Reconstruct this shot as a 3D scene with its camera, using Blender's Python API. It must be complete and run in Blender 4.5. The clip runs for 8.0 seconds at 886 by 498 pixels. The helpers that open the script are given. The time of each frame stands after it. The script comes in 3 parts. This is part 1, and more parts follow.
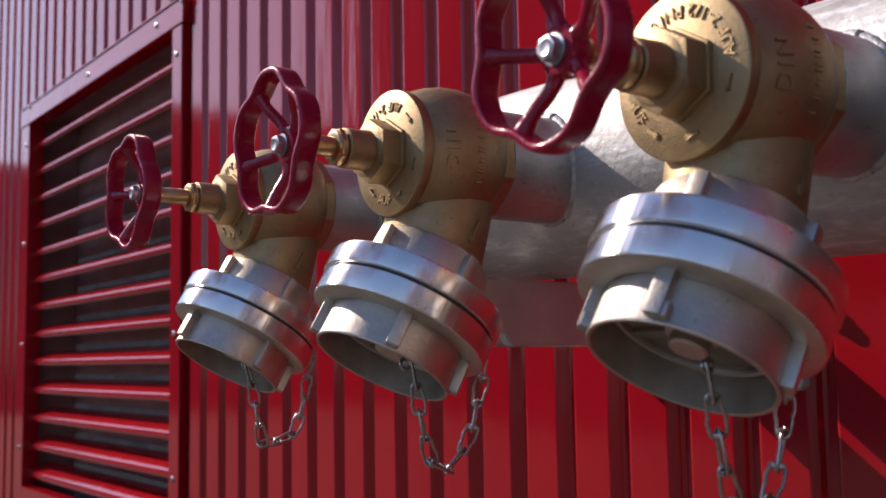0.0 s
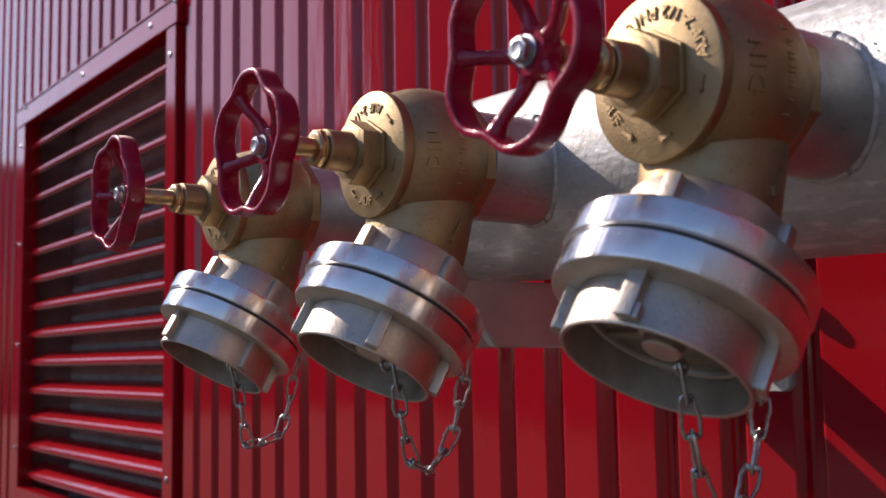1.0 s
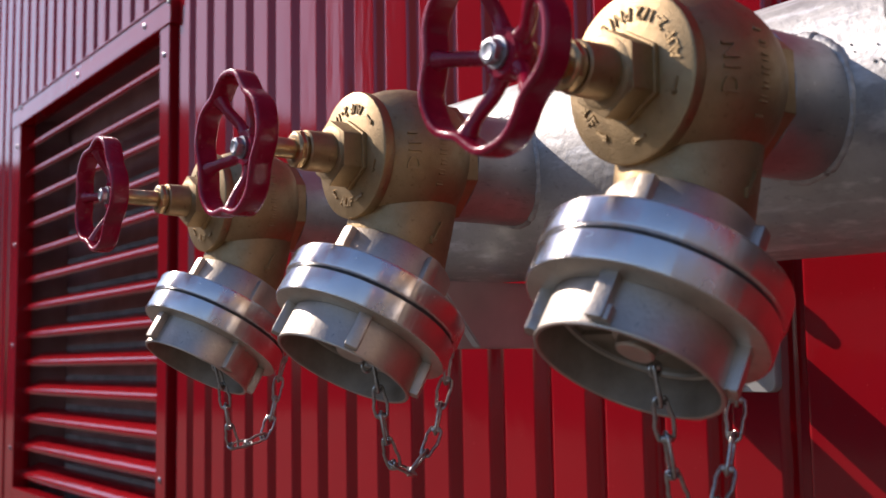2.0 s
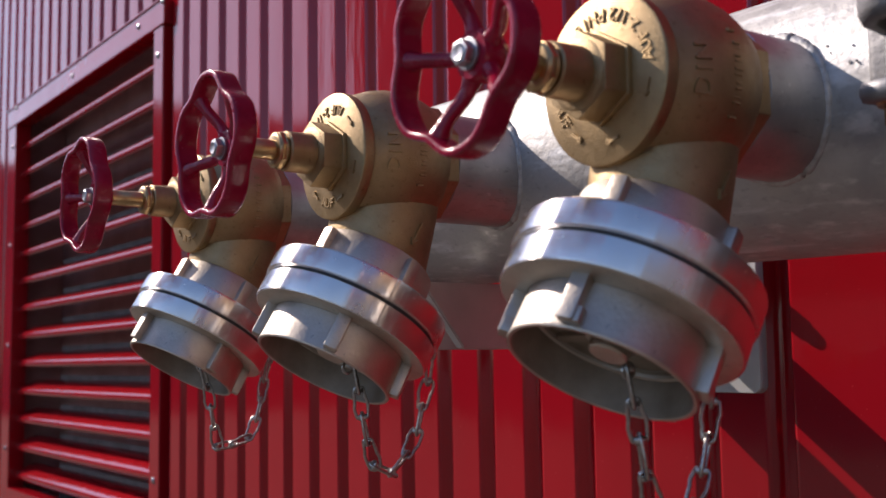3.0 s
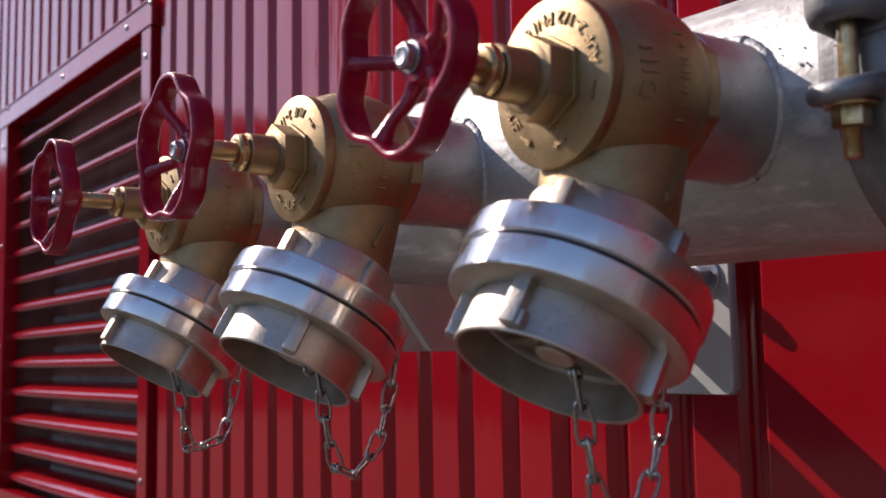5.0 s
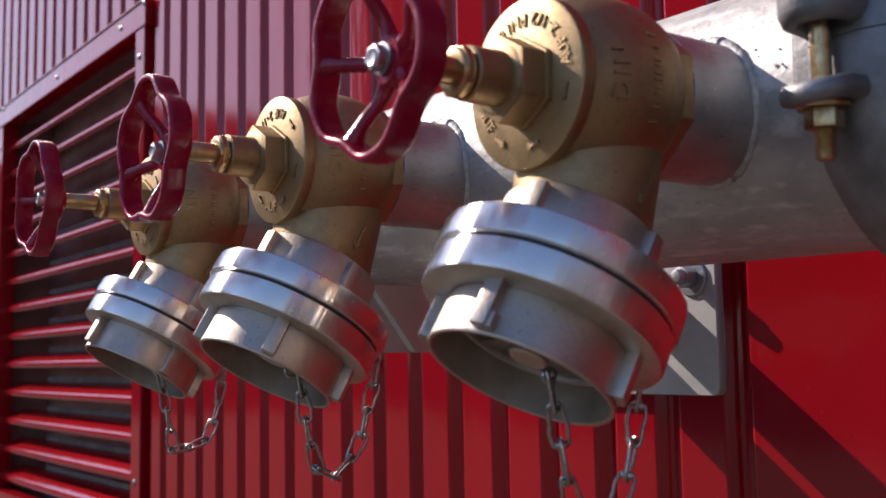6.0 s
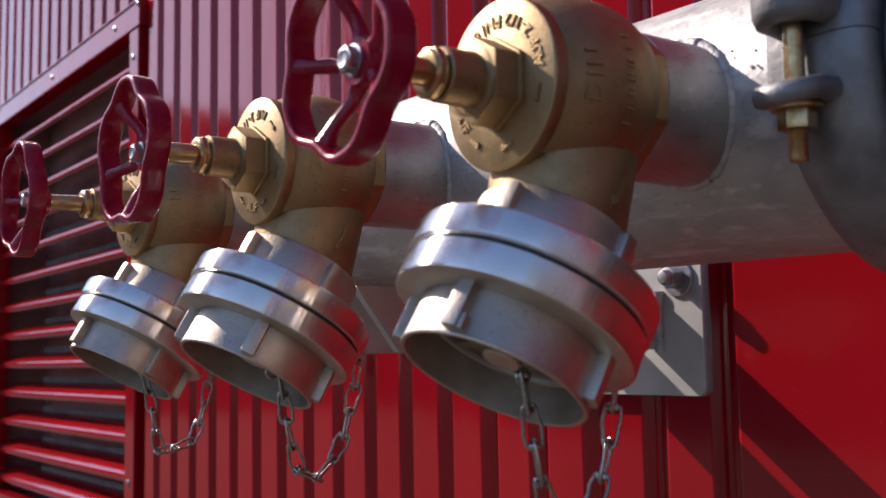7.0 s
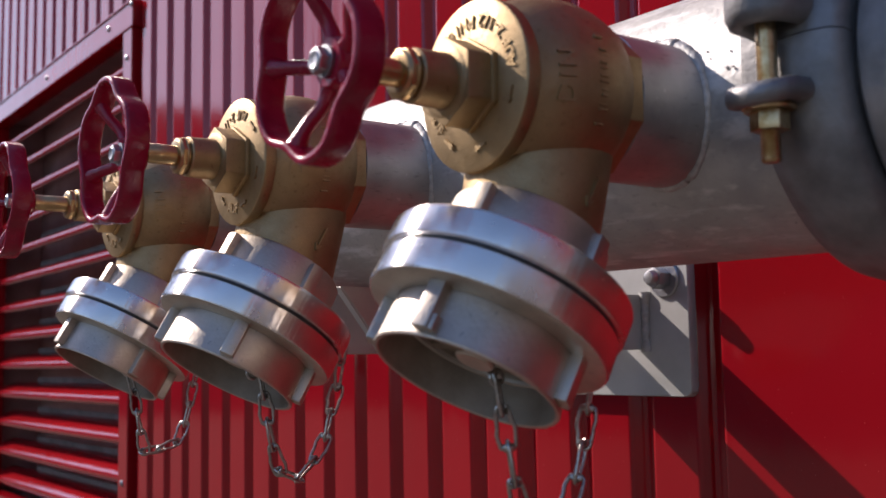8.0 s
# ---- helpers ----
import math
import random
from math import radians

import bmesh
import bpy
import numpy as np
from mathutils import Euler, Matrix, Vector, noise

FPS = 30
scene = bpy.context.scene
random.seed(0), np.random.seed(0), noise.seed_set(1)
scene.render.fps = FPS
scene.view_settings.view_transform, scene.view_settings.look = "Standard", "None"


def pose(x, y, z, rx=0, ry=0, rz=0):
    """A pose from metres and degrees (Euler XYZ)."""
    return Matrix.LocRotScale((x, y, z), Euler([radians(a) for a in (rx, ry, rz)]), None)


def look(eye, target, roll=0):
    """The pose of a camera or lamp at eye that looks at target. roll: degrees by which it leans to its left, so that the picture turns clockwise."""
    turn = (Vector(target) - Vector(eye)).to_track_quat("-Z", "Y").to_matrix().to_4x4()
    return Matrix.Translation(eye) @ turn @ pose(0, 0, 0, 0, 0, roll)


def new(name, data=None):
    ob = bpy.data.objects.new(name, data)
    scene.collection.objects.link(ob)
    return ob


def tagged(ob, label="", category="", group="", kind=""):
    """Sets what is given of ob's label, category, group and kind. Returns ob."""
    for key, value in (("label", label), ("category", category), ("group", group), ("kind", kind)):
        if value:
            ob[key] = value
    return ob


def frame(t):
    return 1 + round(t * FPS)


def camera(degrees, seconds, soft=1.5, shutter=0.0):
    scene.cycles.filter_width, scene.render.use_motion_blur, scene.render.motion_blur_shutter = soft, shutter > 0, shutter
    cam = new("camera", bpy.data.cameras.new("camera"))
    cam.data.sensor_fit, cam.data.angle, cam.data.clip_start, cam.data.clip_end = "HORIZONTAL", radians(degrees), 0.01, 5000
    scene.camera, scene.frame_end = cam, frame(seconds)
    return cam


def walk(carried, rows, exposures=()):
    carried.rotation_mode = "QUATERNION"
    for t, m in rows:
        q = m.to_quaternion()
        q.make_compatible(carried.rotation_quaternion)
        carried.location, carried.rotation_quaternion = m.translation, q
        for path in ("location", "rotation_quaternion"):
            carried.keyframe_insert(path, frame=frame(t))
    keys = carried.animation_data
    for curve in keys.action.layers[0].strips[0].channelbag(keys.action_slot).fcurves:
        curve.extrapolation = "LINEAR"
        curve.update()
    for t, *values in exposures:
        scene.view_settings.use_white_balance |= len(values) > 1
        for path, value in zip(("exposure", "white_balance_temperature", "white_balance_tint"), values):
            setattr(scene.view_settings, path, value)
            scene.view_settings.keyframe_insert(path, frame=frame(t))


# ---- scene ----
cam = camera(44.4, 8.0, soft=1.6)
cam.data.dof.use_dof, cam.data.dof.focus_distance, cam.data.dof.aperture_fstop = True, 0.79, 13.0
METRES, EYE, TILT, LEAN, TURN = 0.0985, 1.1, 0.0, 0.0, -35.8
ROWS = [
    (0.0, 0.0, 0.0, 0.0, 0.09, 5.75, 0.9),
    (0.5, 0.0626, 0.0015, 0.0036, 0.09, 5.74, 0.93),
    (1.0, 0.1247, 0.0018, 0.0045, 0.09, 5.76, 0.9),
    (1.5, 0.1869, 0.0037, 0.0071, 0.09, 5.76, 0.9),
    (3.0, 0.3752, 0.008, 0.0142, 0.08, 5.77, 0.89),
    (3.5, 0.4367, 0.0069, 0.0159, 0.08, 5.78, 0.88),
    (4.0, 0.4985, 0.0077, 0.0181, 0.08, 5.79, 0.88),
    (4.5, 0.5605, 0.0073, 0.02, 0.08, 5.79, 0.89),
    (6.0, 0.7501, 0.0113, 0.0288, 0.09, 5.79, 0.94),
    (6.5, 0.8129, 0.0114, 0.0315, 0.1, 5.79, 0.96),
    (7.0, 0.8748, 0.0117, 0.0333, 0.1, 5.79, 0.96),
    (7.5, 0.937, 0.0118, 0.0346, 0.09, 5.8, 0.98),
    (8.0, 0.999, 0.0121, 0.0365, 0.09, 5.79, 0.99),
]
walk(cam, [(t, pose(0, 0, EYE, TILT, LEAN, TURN) @ pose(METRES * x, METRES * y, METRES * z, 90 + pitch, roll, yaw)) for t, x, y, z, yaw, pitch, roll in ROWS], [(0.0, 0.45, 6800, 21), (8.0, 0.45, 6800, 21)])

# ---- world and sun ----
SUN_WAY = Vector((1.0, -2.56, -2.0)).normalized()
to_sun = -SUN_WAY
SUN_EL = math.asin(to_sun.z)
SUN_AZ = math.atan2(to_sun.x, to_sun.y)
world = bpy.data.worlds.new("world")
scene.world = world
world.use_nodes = True
wn = world.node_tree.nodes
sky = wn.new("ShaderNodeTexSky")
sky.sky_type = "NISHITA"
sky.sun_disc = False
sky.sun_elevation = SUN_EL
sky.sun_rotation = SUN_AZ
sky.air_density, sky.dust_density, sky.ozone_density = 1.0, 0.6, 5.0
world.node_tree.links.new(sky.outputs["Color"], wn["Background"].inputs["Color"])
wn["Background"].inputs["Strength"].default_value = 0.15
sun_data = bpy.data.lights.new("sun", "SUN")
sun_data.energy, sun_data.angle, sun_data.color = 4.6, radians(0.53), (1.0, 0.93, 0.84)
sun = new("sun", sun_data)
sun.matrix_world = look((-3, 8, 6), Vector((-3, 8, 6)) + SUN_WAY)


# ---- materials ----
class Mat:
    """A node material with a few shorthands."""

    def __init__(self, name, colour, rough, metal=0.0, **inputs):
        self.m = bpy.data.materials.new(name)
        self.m.use_nodes = True
        self.t = self.m.node_tree
        self.b = self.t.nodes["Principled BSDF"]
        self.b.inputs["Base Color"].default_value = (*colour, 1)
        self.b.inputs["Roughness"].default_value = rough
        self.b.inputs["Metallic"].default_value = metal
        for k, v in inputs.items():
            self.b.inputs[k.replace("_", " ")].default_value = v
        self.colour, self.rough = colour, rough
        self.bumped = None

    def node(self, kind, **sets):
        n = self.t.nodes.new(kind)
        for k, v in sets.items():
            n.inputs[k.replace("_", " ")].default_value = v
        return n

    def link(self, a, b):
        self.t.links.new(a, b)

    def coords(self, stretch=(1, 1, 1)):
        c, mp = self.node("ShaderNodeTexCoord"), self.node("ShaderNodeMapping")
        mp.inputs["Scale"].default_value = stretch
        self.link(c.outputs["Object"], mp.inputs["Vector"])
        return mp.outputs["Vector"]

    def noise(self, scale, detail=4.0, stretch=(1, 1, 1), rough=0.55):
        n = self.node("ShaderNodeTexNoise", Scale=scale, Detail=detail, Roughness=rough)
        self.link(self.coords(stretch), n.inputs["Vector"])
        return n.outputs["Fac"]

    def ramp(self, fac, stops):
        r = self.node("ShaderNodeValToRGB")
        e = r.color_ramp.elements
        while len(e) < len(stops):
            e.new(0.5)
        for el, (p, c) in zip(e, stops):
            el.position = p
            el.color = (*c, 1) if len(c) == 3 else c
        self.link(fac, r.inputs["Fac"])
        return r.outputs["Color"]

    def tint(self, fac, low, high, p0=0.3, p1=0.7):
        """Base colour runs between two shades with fac."""
        self.link(self.ramp(fac, [(p0, low), (p1, high)]), self.b.inputs["Base Color"])
        return self

    def spots(self, fac, colour, p0, p1):
        """Mix a second colour over the base where fac is above p0."""
        mix = self.node("ShaderNodeMix")
        mix.data_type = "RGBA"
        src = self.b.inputs["Base Color"]
        if src.links:
            self.link(src.links[0].from_socket, mix.inputs["A"])
        else:
            mix.inputs["A"].default_value = src.default_value
        mix.inputs["B"].default_value = (*colour, 1)
        self.link(self.ramp(fac, [(p0, (0, 0, 0)), (p1, (1, 1, 1))]), mix.inputs["Factor"])
        self.link(mix.outputs["Result"], src)
        return self

    def gloss(self, fac, low, high, p0=0.3, p1=0.7):
        self.link(self.ramp(fac, [(p0, (low,) * 3), (p1, (high,) * 3)]), self.b.inputs["Roughness"])
        return self

    def bump(self, fac, strength, distance):
        n = self.node("ShaderNodeBump", Strength=strength, Distance=distance)
        self.link(fac, n.inputs["Height"])
        if self.bumped:
            self.link(self.bumped, n.inputs["Normal"])
        self.bumped = n.outputs["Normal"]
        self.link(self.bumped, self.b.inputs["Normal"])
        return self


wall_paint = Mat("red_coated_steel", (0.36, 0.012, 0.022), 0.35, 0.0, Coat_Weight=0.95, Coat_Roughness=0.09, Coat_IOR=1.56, Specular_IOR_Level=0.0)
wall_paint.tint(wall_paint.noise(3.0, 3), (0.245, 0.0034, 0.0074), (0.310, 0.0045, 0.0095))
wall_paint.spots(wall_paint.noise(260, 2), (0.42, 0.06, 0.06), 0.735, 0.78)
wall_paint.gloss(wall_paint.noise(9, 4), 0.30, 0.42)
wall_paint.bump(wall_paint.noise(420, 2), 0.05, 0.0004).bump(wall_paint.noise(4, 2), 0.10, 0.004)
ripple = wall_paint.node("ShaderNodeBump", Strength=0.28, Distance=0.004)
wall_paint.link(wall_paint.noise(14, 4, (1, 1, 0.16)), ripple.inputs["Height"])
wall_paint.link(ripple.outputs["Normal"], wall_paint.b.inputs["Coat Normal"])

wheel_paint = Mat("dark_red_enamel", (0.20, 0.006, 0.020), 0.20, Specular_IOR_Level=0.42)
wheel_paint.tint(wheel_paint.noise(60, 3), (0.21, 0.004, 0.021), (0.30, 0.007, 0.033))
wheel_paint.gloss(wheel_paint.noise(120, 3), 0.16, 0.30)
wheel_paint.bump(wheel_paint.noise(110, 3), 0.5, 0.0014)

cast_brass = Mat("cast_brass", (0.50, 0.33, 0.12), 0.42, 1.0)
cast_brass.tint(cast_brass.noise(45, 5), (0.31, 0.220, 0.114), (0.42, 0.306, 0.168))
cast_brass.spots(cast_brass.noise(320, 4), (0.22, 0.145, 0.072), 0.60, 0.80)
cast_brass.spots(cast_brass.noise(1300, 2), (0.56, 0.43, 0.25), 0.70, 0.80)
cast_brass.gloss(cast_brass.noise(140, 5), 0.44, 0.60)
cast_brass.bump(cast_brass.noise(900, 3), 0.5, 0.0005).bump(cast_brass.noise(90, 3), 0.06, 0.0010)

turned_brass = Mat("turned_brass", (0.68, 0.44, 0.17), 0.31, 1.0)
turned_brass.tint(turned_brass.noise(80, 4, (1, 1, 1)), (0.41, 0.27, 0.13), (0.55, 0.39, 0.20))
turned_brass.bump(turned_brass.noise(2200, 1, (1, 0.02, 0.02)), 0.15, 0.0002)

machined = Mat("machined_aluminium", (0.86, 0.86, 0.88), 0.20, 1.0)
machined.gloss(machined.noise(60, 4), 0.22, 0.28)
machined.b.inputs["Anisotropic"].default_value = 1.0
machined.b.inputs["Anisotropic Rotation"].default_value = 0.25
lathe_axis = machined.node("ShaderNodeCombineXYZ", X=-math.sin(radians(29.9)), Z=-math.cos(radians(29.9)))
turned_way = machined.node("ShaderNodeVectorMath")
turned_way.operation = "CROSS_PRODUCT"
machined.link(machined.node("ShaderNodeNewGeometry").outputs["Normal"], turned_way.inputs[0])
machined.link(lathe_axis.outputs["Vector"], turned_way.inputs[1])
machined.link(turned_way.outputs["Vector"], machined.b.inputs["Tangent"])
machined.tint(machined.noise(35, 5), (0.72, 0.70, 0.68), (0.82, 0.80, 0.78))
machined.spots(machined.noise(240, 3), (0.45, 0.45, 0.46), 0.73, 0.80)
# tool chatter: fine bands round the turning axis
place = machined.node("ShaderNodeTexCoord").outputs["Object"]
dots = []
for way in ((math.cos(radians(29.9)), 0, -math.sin(radians(29.9))), (0, 1, 0)):
    d = machined.node("ShaderNodeVectorMath")
    d.operation = "DOT_PRODUCT"
    d.inputs[1].default_value = way
    machined.link(place, d.inputs[0])
    dots.append(d.outputs["Value"])
around = machined.node("ShaderNodeMath")
around.operation = "ARCTAN2"
machined.link(dots[1], around.inputs[0])
machined.link(dots[0], around.inputs[1])
bands = machined.node("ShaderNodeTexNoise", Scale=11, Detail=4, Roughness=0.6)
bands.noise_dimensions = "1D"
machined.link(around.outputs["Value"], bands.inputs["W"])
machined.bump(bands.outputs["Fac"], 0.12, 0.0016)
machined.bump(machined.noise(150, 3), 0.02, 0.0006)

cast_alu = Mat("cast_aluminium", (0.66, 0.65, 0.64), 0.48, 1.0)
cast_alu.tint(cast_alu.noise(50, 5), (0.50, 0.447, 0.375), (0.64, 0.578, 0.495))
cast_alu.spots(cast_alu.noise(14, 5), (0.43, 0.39, 0.34), 0.50, 0.66)
cast_alu.spots(cast_alu.noise(260, 3), (0.30, 0.28, 0.255), 0.66, 0.76)
cast_alu.bump(cast_alu.noise(500, 4), 0.40, 0.0006).bump(cast_alu.noise(60, 3), 0.16, 0.0012)

zinc = Mat("galvanised_steel", (0.55, 0.56, 0.56), 0.5, 0.62)
zinc.tint(zinc.noise(26, 6, (1, 0.5, 1), 0.65), (0.35, 0.343, 0.323), (0.48, 0.471, 0.449))
zinc.spots(zinc.noise(9, 5), (0.30, 0.30, 0.30), 0.52, 0.62)
zinc.spots(zinc.noise(70, 4, (1, 0.18, 1)), (0.62, 0.625, 0.62), 0.56, 0.68)
zinc.spots(zinc.noise(170, 2), (0.16, 0.16, 0.16), 0.72, 0.77)
zinc.spots(zinc.noise(420, 3, (1, 0.35, 0.35)), (0.32, 0.315, 0.30), 0.58, 0.78)
zinc.spots(zinc.noise(150, 6, (1, 0.3, 0.6)), (0.58, 0.57, 0.545), 0.54, 0.70)
zinc.gloss(zinc.noise(40, 5), 0.48, 0.70)
zinc.bump(zinc.noise(150, 5), 0.6, 0.0012).bump(zinc.noise(24, 3), 0.3, 0.003)

satin_zinc = Mat("satin_galvanised_steel", (0.44, 0.44, 0.43), 0.45, 0.85)
satin_zinc.tint(satin_zinc.noise(30, 5), (0.36, 0.355, 0.345), (0.52, 0.515, 0.50))
satin_zinc.spots(satin_zinc.noise(190, 2), (0.62, 0.62, 0.61), 0.70, 0.76)
satin_zinc.gloss(satin_zinc.noise(45, 4), 0.38, 0.52)
satin_zinc.spots(satin_zinc.noise(380, 3, (0.3, 1, 1)), (0.30, 0.295, 0.285), 0.58, 0.78)
satin_zinc.bump(satin_zinc.noise(180, 4), 0.5, 0.0009)

weld_zinc = Mat("galvanised_weld", (0.45, 0.46, 0.47), 0.66, 0.55)
weld_zinc.tint(weld_zinc.noise(140, 4), (0.32, 0.316, 0.30), (0.54, 0.53, 0.51))
weld_zinc.bump(weld_zinc.noise(330, 3), 0.8, 0.0015)

# cast zinc with the shade on clamp and feed pipe put into its colour
shaded_zinc = Mat("shaded_cast_zinc", (0.36, 0.36, 0.37), 0.55, 0.7)
shaded_zinc.tint(shaded_zinc.noise(40, 6), (0.15, 0.15, 0.15), (0.29, 0.29, 0.29))
shaded_zinc.bump(shaded_zinc.noise(160, 4), 0.4, 0.0012).bump(shaded_zinc.noise(35, 3), 0.3, 0.003)

plate_zinc = Mat("zinc_plate", (0.50, 0.52, 0.52), 0.46, 0.55)
plate_zinc.tint(plate_zinc.noise(18, 5), (0.42, 0.43, 0.42), (0.56, 0.565, 0.55))
plate_zinc.bump(plate_zinc.noise(200, 3), 0.15, 0.0006)

pit_dark = Mat("oxidised_pit", (0.2, 0.2, 0.2), 0.8, 0.2)
pit_dark.tint(pit_dark.noise(900, 3), (0.12, 0.12, 0.12), (0.26, 0.26, 0.26))
bolt_zinc = Mat("bright_zinc", (0.40, 0.41, 0.43), 0.36, 1.0)
bolt_zinc.gloss(bolt_zinc.noise(300, 3), 0.30, 0.48)
yellow_zinc = Mat("yellow_zinc", (0.62, 0.40, 0.14), 0.32, 1.0)
yellow_zinc.tint(yellow_zinc.noise(180, 4), (0.36, 0.21, 0.08), (0.66, 0.56, 0.36))
chain_steel = Mat("chain_steel", (0.42, 0.41, 0.40), 0.28, 1.0)
chain_steel.tint(chain_steel.noise(400, 3), (0.30, 0.29, 0.275), (0.54, 0.52, 0.49))
rubber = Mat("black_rubber", (0.02, 0.02, 0.02), 0.6)
rubber.bump(rubber.noise(500, 2), 0.2, 0.0004)
# duller and darker than cast_alu, for the inside of the caps
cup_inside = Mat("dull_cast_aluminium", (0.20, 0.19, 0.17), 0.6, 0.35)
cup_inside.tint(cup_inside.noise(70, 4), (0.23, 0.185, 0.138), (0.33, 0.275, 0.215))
cup_inside.bump(cup_inside.noise(400, 3), 0.3, 0.0005)
dark_inside = Mat("dark_duct", (0.08, 0.06, 0.055), 0.6)
dark_inside.tint(dark_inside.noise(12, 3), (0.30, 0.17, 0.16), (0.42, 0.26, 0.25))
screen_grey = Mat("dusty_grey_metal", (0.14, 0.135, 0.13), 0.6)
screen_grey.tint(screen_grey.noise(25, 4), (0.10, 0.090, 0.085), (0.22, 0.20, 0.19))
concrete = Mat("asphalt", (0.06, 0.058, 0.055), 1.0, Specular_IOR_Level=0.08)
concrete.tint(concrete.noise(0.8, 6), (0.076, 0.071, 0.063), (0.118, 0.110, 0.098))
concrete.bump(concrete.noise(60, 5), 0.4, 0.004)
render_wall = Mat("grey_render", (0.30, 0.29, 0.28), 0.95, Specular_IOR_Level=0.1)
render_wall.tint(render_wall.noise(0.6, 4), (0.22, 0.21, 0.20), (0.34, 0.33, 0.31))


hall_metal = Mat("dark_grey_sheet", (0.24, 0.26, 0.31), 0.6, Specular_IOR_Level=0.2)
hall_metal.tint(hall_metal.noise(0.6, 4), (0.075, 0.080, 0.092), (0.125, 0.132, 0.150))


# ---- mesh helpers ----
def finish(bm, name, material, angle=38):
    bmesh.ops.recalc_face_normals(bm, faces=bm.faces)
    me = bpy.data.meshes.new(name)
    bm.to_mesh(me)
    bm.free()
    me.materials.append(material.m)
    me.polygons.foreach_set("use_smooth", [True] * len(me.polygons))
    me.set_sharp_from_angle(angle=radians(angle))
    return me


def part(name, bm, material, parent, label="", angle=38):
    """One mesh object under a thing or a part, in its parent's own frame."""
    ob = new(name, finish(bm, name, material, angle))
    ob.parent = parent
    if label:
        tagged(ob, label)
    return ob


def thing(name, place, label, category, group="", kind=""):
    ob = new(name)
    ob.location = place
    ob.empty_display_size = 0.02
    return tagged(ob, label, category, group, kind)


def solid(name, bm, material, label, category, kind="structure", angle=38):
    return tagged(new(name, finish(bm, name, material, angle)), label, category, "", kind)


def basis(way, side=None):
    w = Vector(way).normalized()
    s = Vector(side) if side else (Vector((0, 1, 0)) if abs(w.y) < 0.9 else Vector((1, 0, 0)))
    u = (s - w * s.dot(w)).normalized()
    return u, w.cross(u), w


def loft(bm, rings, closed=True, caps=True):
    """Faces between rings of points; a ring of one point is a pole."""
    made = [[bm.verts.new(p) for p in r] for r in rings]
    for a, b in zip(made, made[1:]):
        n = max(len(a), len(b))
        for i in range(n if closed else n - 1):
            j = (i + 1) % n
            q = [a[i % len(a)], a[j % len(a)], b[j % len(b)], b[i % len(b)]]
            q = [v for k, v in enumerate(q) if v not in q[:k]]
            if len(q) > 2:
                bm.faces.new(q)
    if caps and closed:
        for r in (made[0], made[-1]):
            if len(r) > 2:
                bm.faces.new(r)
    return made


def lathe(profile, way, origin=(0, 0, 0), n=56, bm=None, caps=True):
    """A turned body: profile of (distance along way, radius)."""
    bm = bm or bmesh.new()
    u, v, w = basis(way)
    o = Vector(origin)
    rings = []
    for s, r in profile:
        c = o + w * s
        rings.append([c] if r < 1e-6 else [c + r * (u * math.cos(2 * math.pi * k / n) + v * math.sin(2 * math.pi * k / n)) for k in range(n)])
    loft(bm, rings, caps=caps)
    return bm


def box(bm, lo, hi, m=None, bevel=0.0, segments=2):
    ps = [Vector((x, y, z)) for x in (lo[0], hi[0]) for y in (lo[1], hi[1]) for z in (lo[2], hi[2])]
    vs = [bm.verts.new(m @ p if m else p) for p in ps]
    fs = [bm.faces.new([vs[i] for i in f]) for f in ((0, 1, 3, 2), (4, 6, 7, 5), (0, 4, 5, 1), (2, 3, 7, 6), (0, 2, 6, 4), (1, 5, 7, 3))]
    if bevel:
        es = list({e for f in fs for e in f.edges})
        bmesh.ops.bevel(bm, geom=es, offset=bevel, segments=segments, profile=0.6, affect="EDGES")
    return bm


def prism(bm, outline, way, a, b, side=None, origin=(0, 0, 0), bevel=0.0, segments=2):
    """An outline of (u, v) pushed from a to b along way."""
    u, v, w = basis(way, side)
    o = Vector(origin)
    rings = [[o + w * s + u * p + v * q for p, q in outline] for s in (a, b)]
    made = loft(bm, rings)
    if bevel:
        es = list({e for r in made for x in r for e in x.link_edges})
        bmesh.ops.bevel(bm, geom=es, offset=bevel, segments=segments, profile=0.6, affect="EDGES")
    return bm


def polygon(n, r, turn=0.0):
    return [(r * math.cos(2 * math.pi * k / n + turn), r * math.sin(2 * math.pi * k / n + turn)) for k in range(n)]


def smooth_path(points, steps=8, closed=False):
    """A Catmull-Rom curve through points."""
    ps = [Vector(p) for p in points]
    n, out = len(ps), []
    for i in range(n if closed else n - 1):
        p0 = ps[i - 1] if (closed or i) else ps[0] * 2 - ps[1]
        p1, p2 = ps[i], ps[(i + 1) % n]
        p3 = ps[(i + 2) % n] if (closed or i + 2 < n) else p2 * 2 - p1
        for k in range(steps):
            t = k / steps
            out.append(0.5 * (2 * p1 + (p2 - p0) * t + (2 * p0 - 5 * p1 + 4 * p2 - p3) * t * t + (3 * p1 - p0 - 3 * p2 + p3) * t ** 3))
    if not closed:
        out.append(ps[-1])
    return out


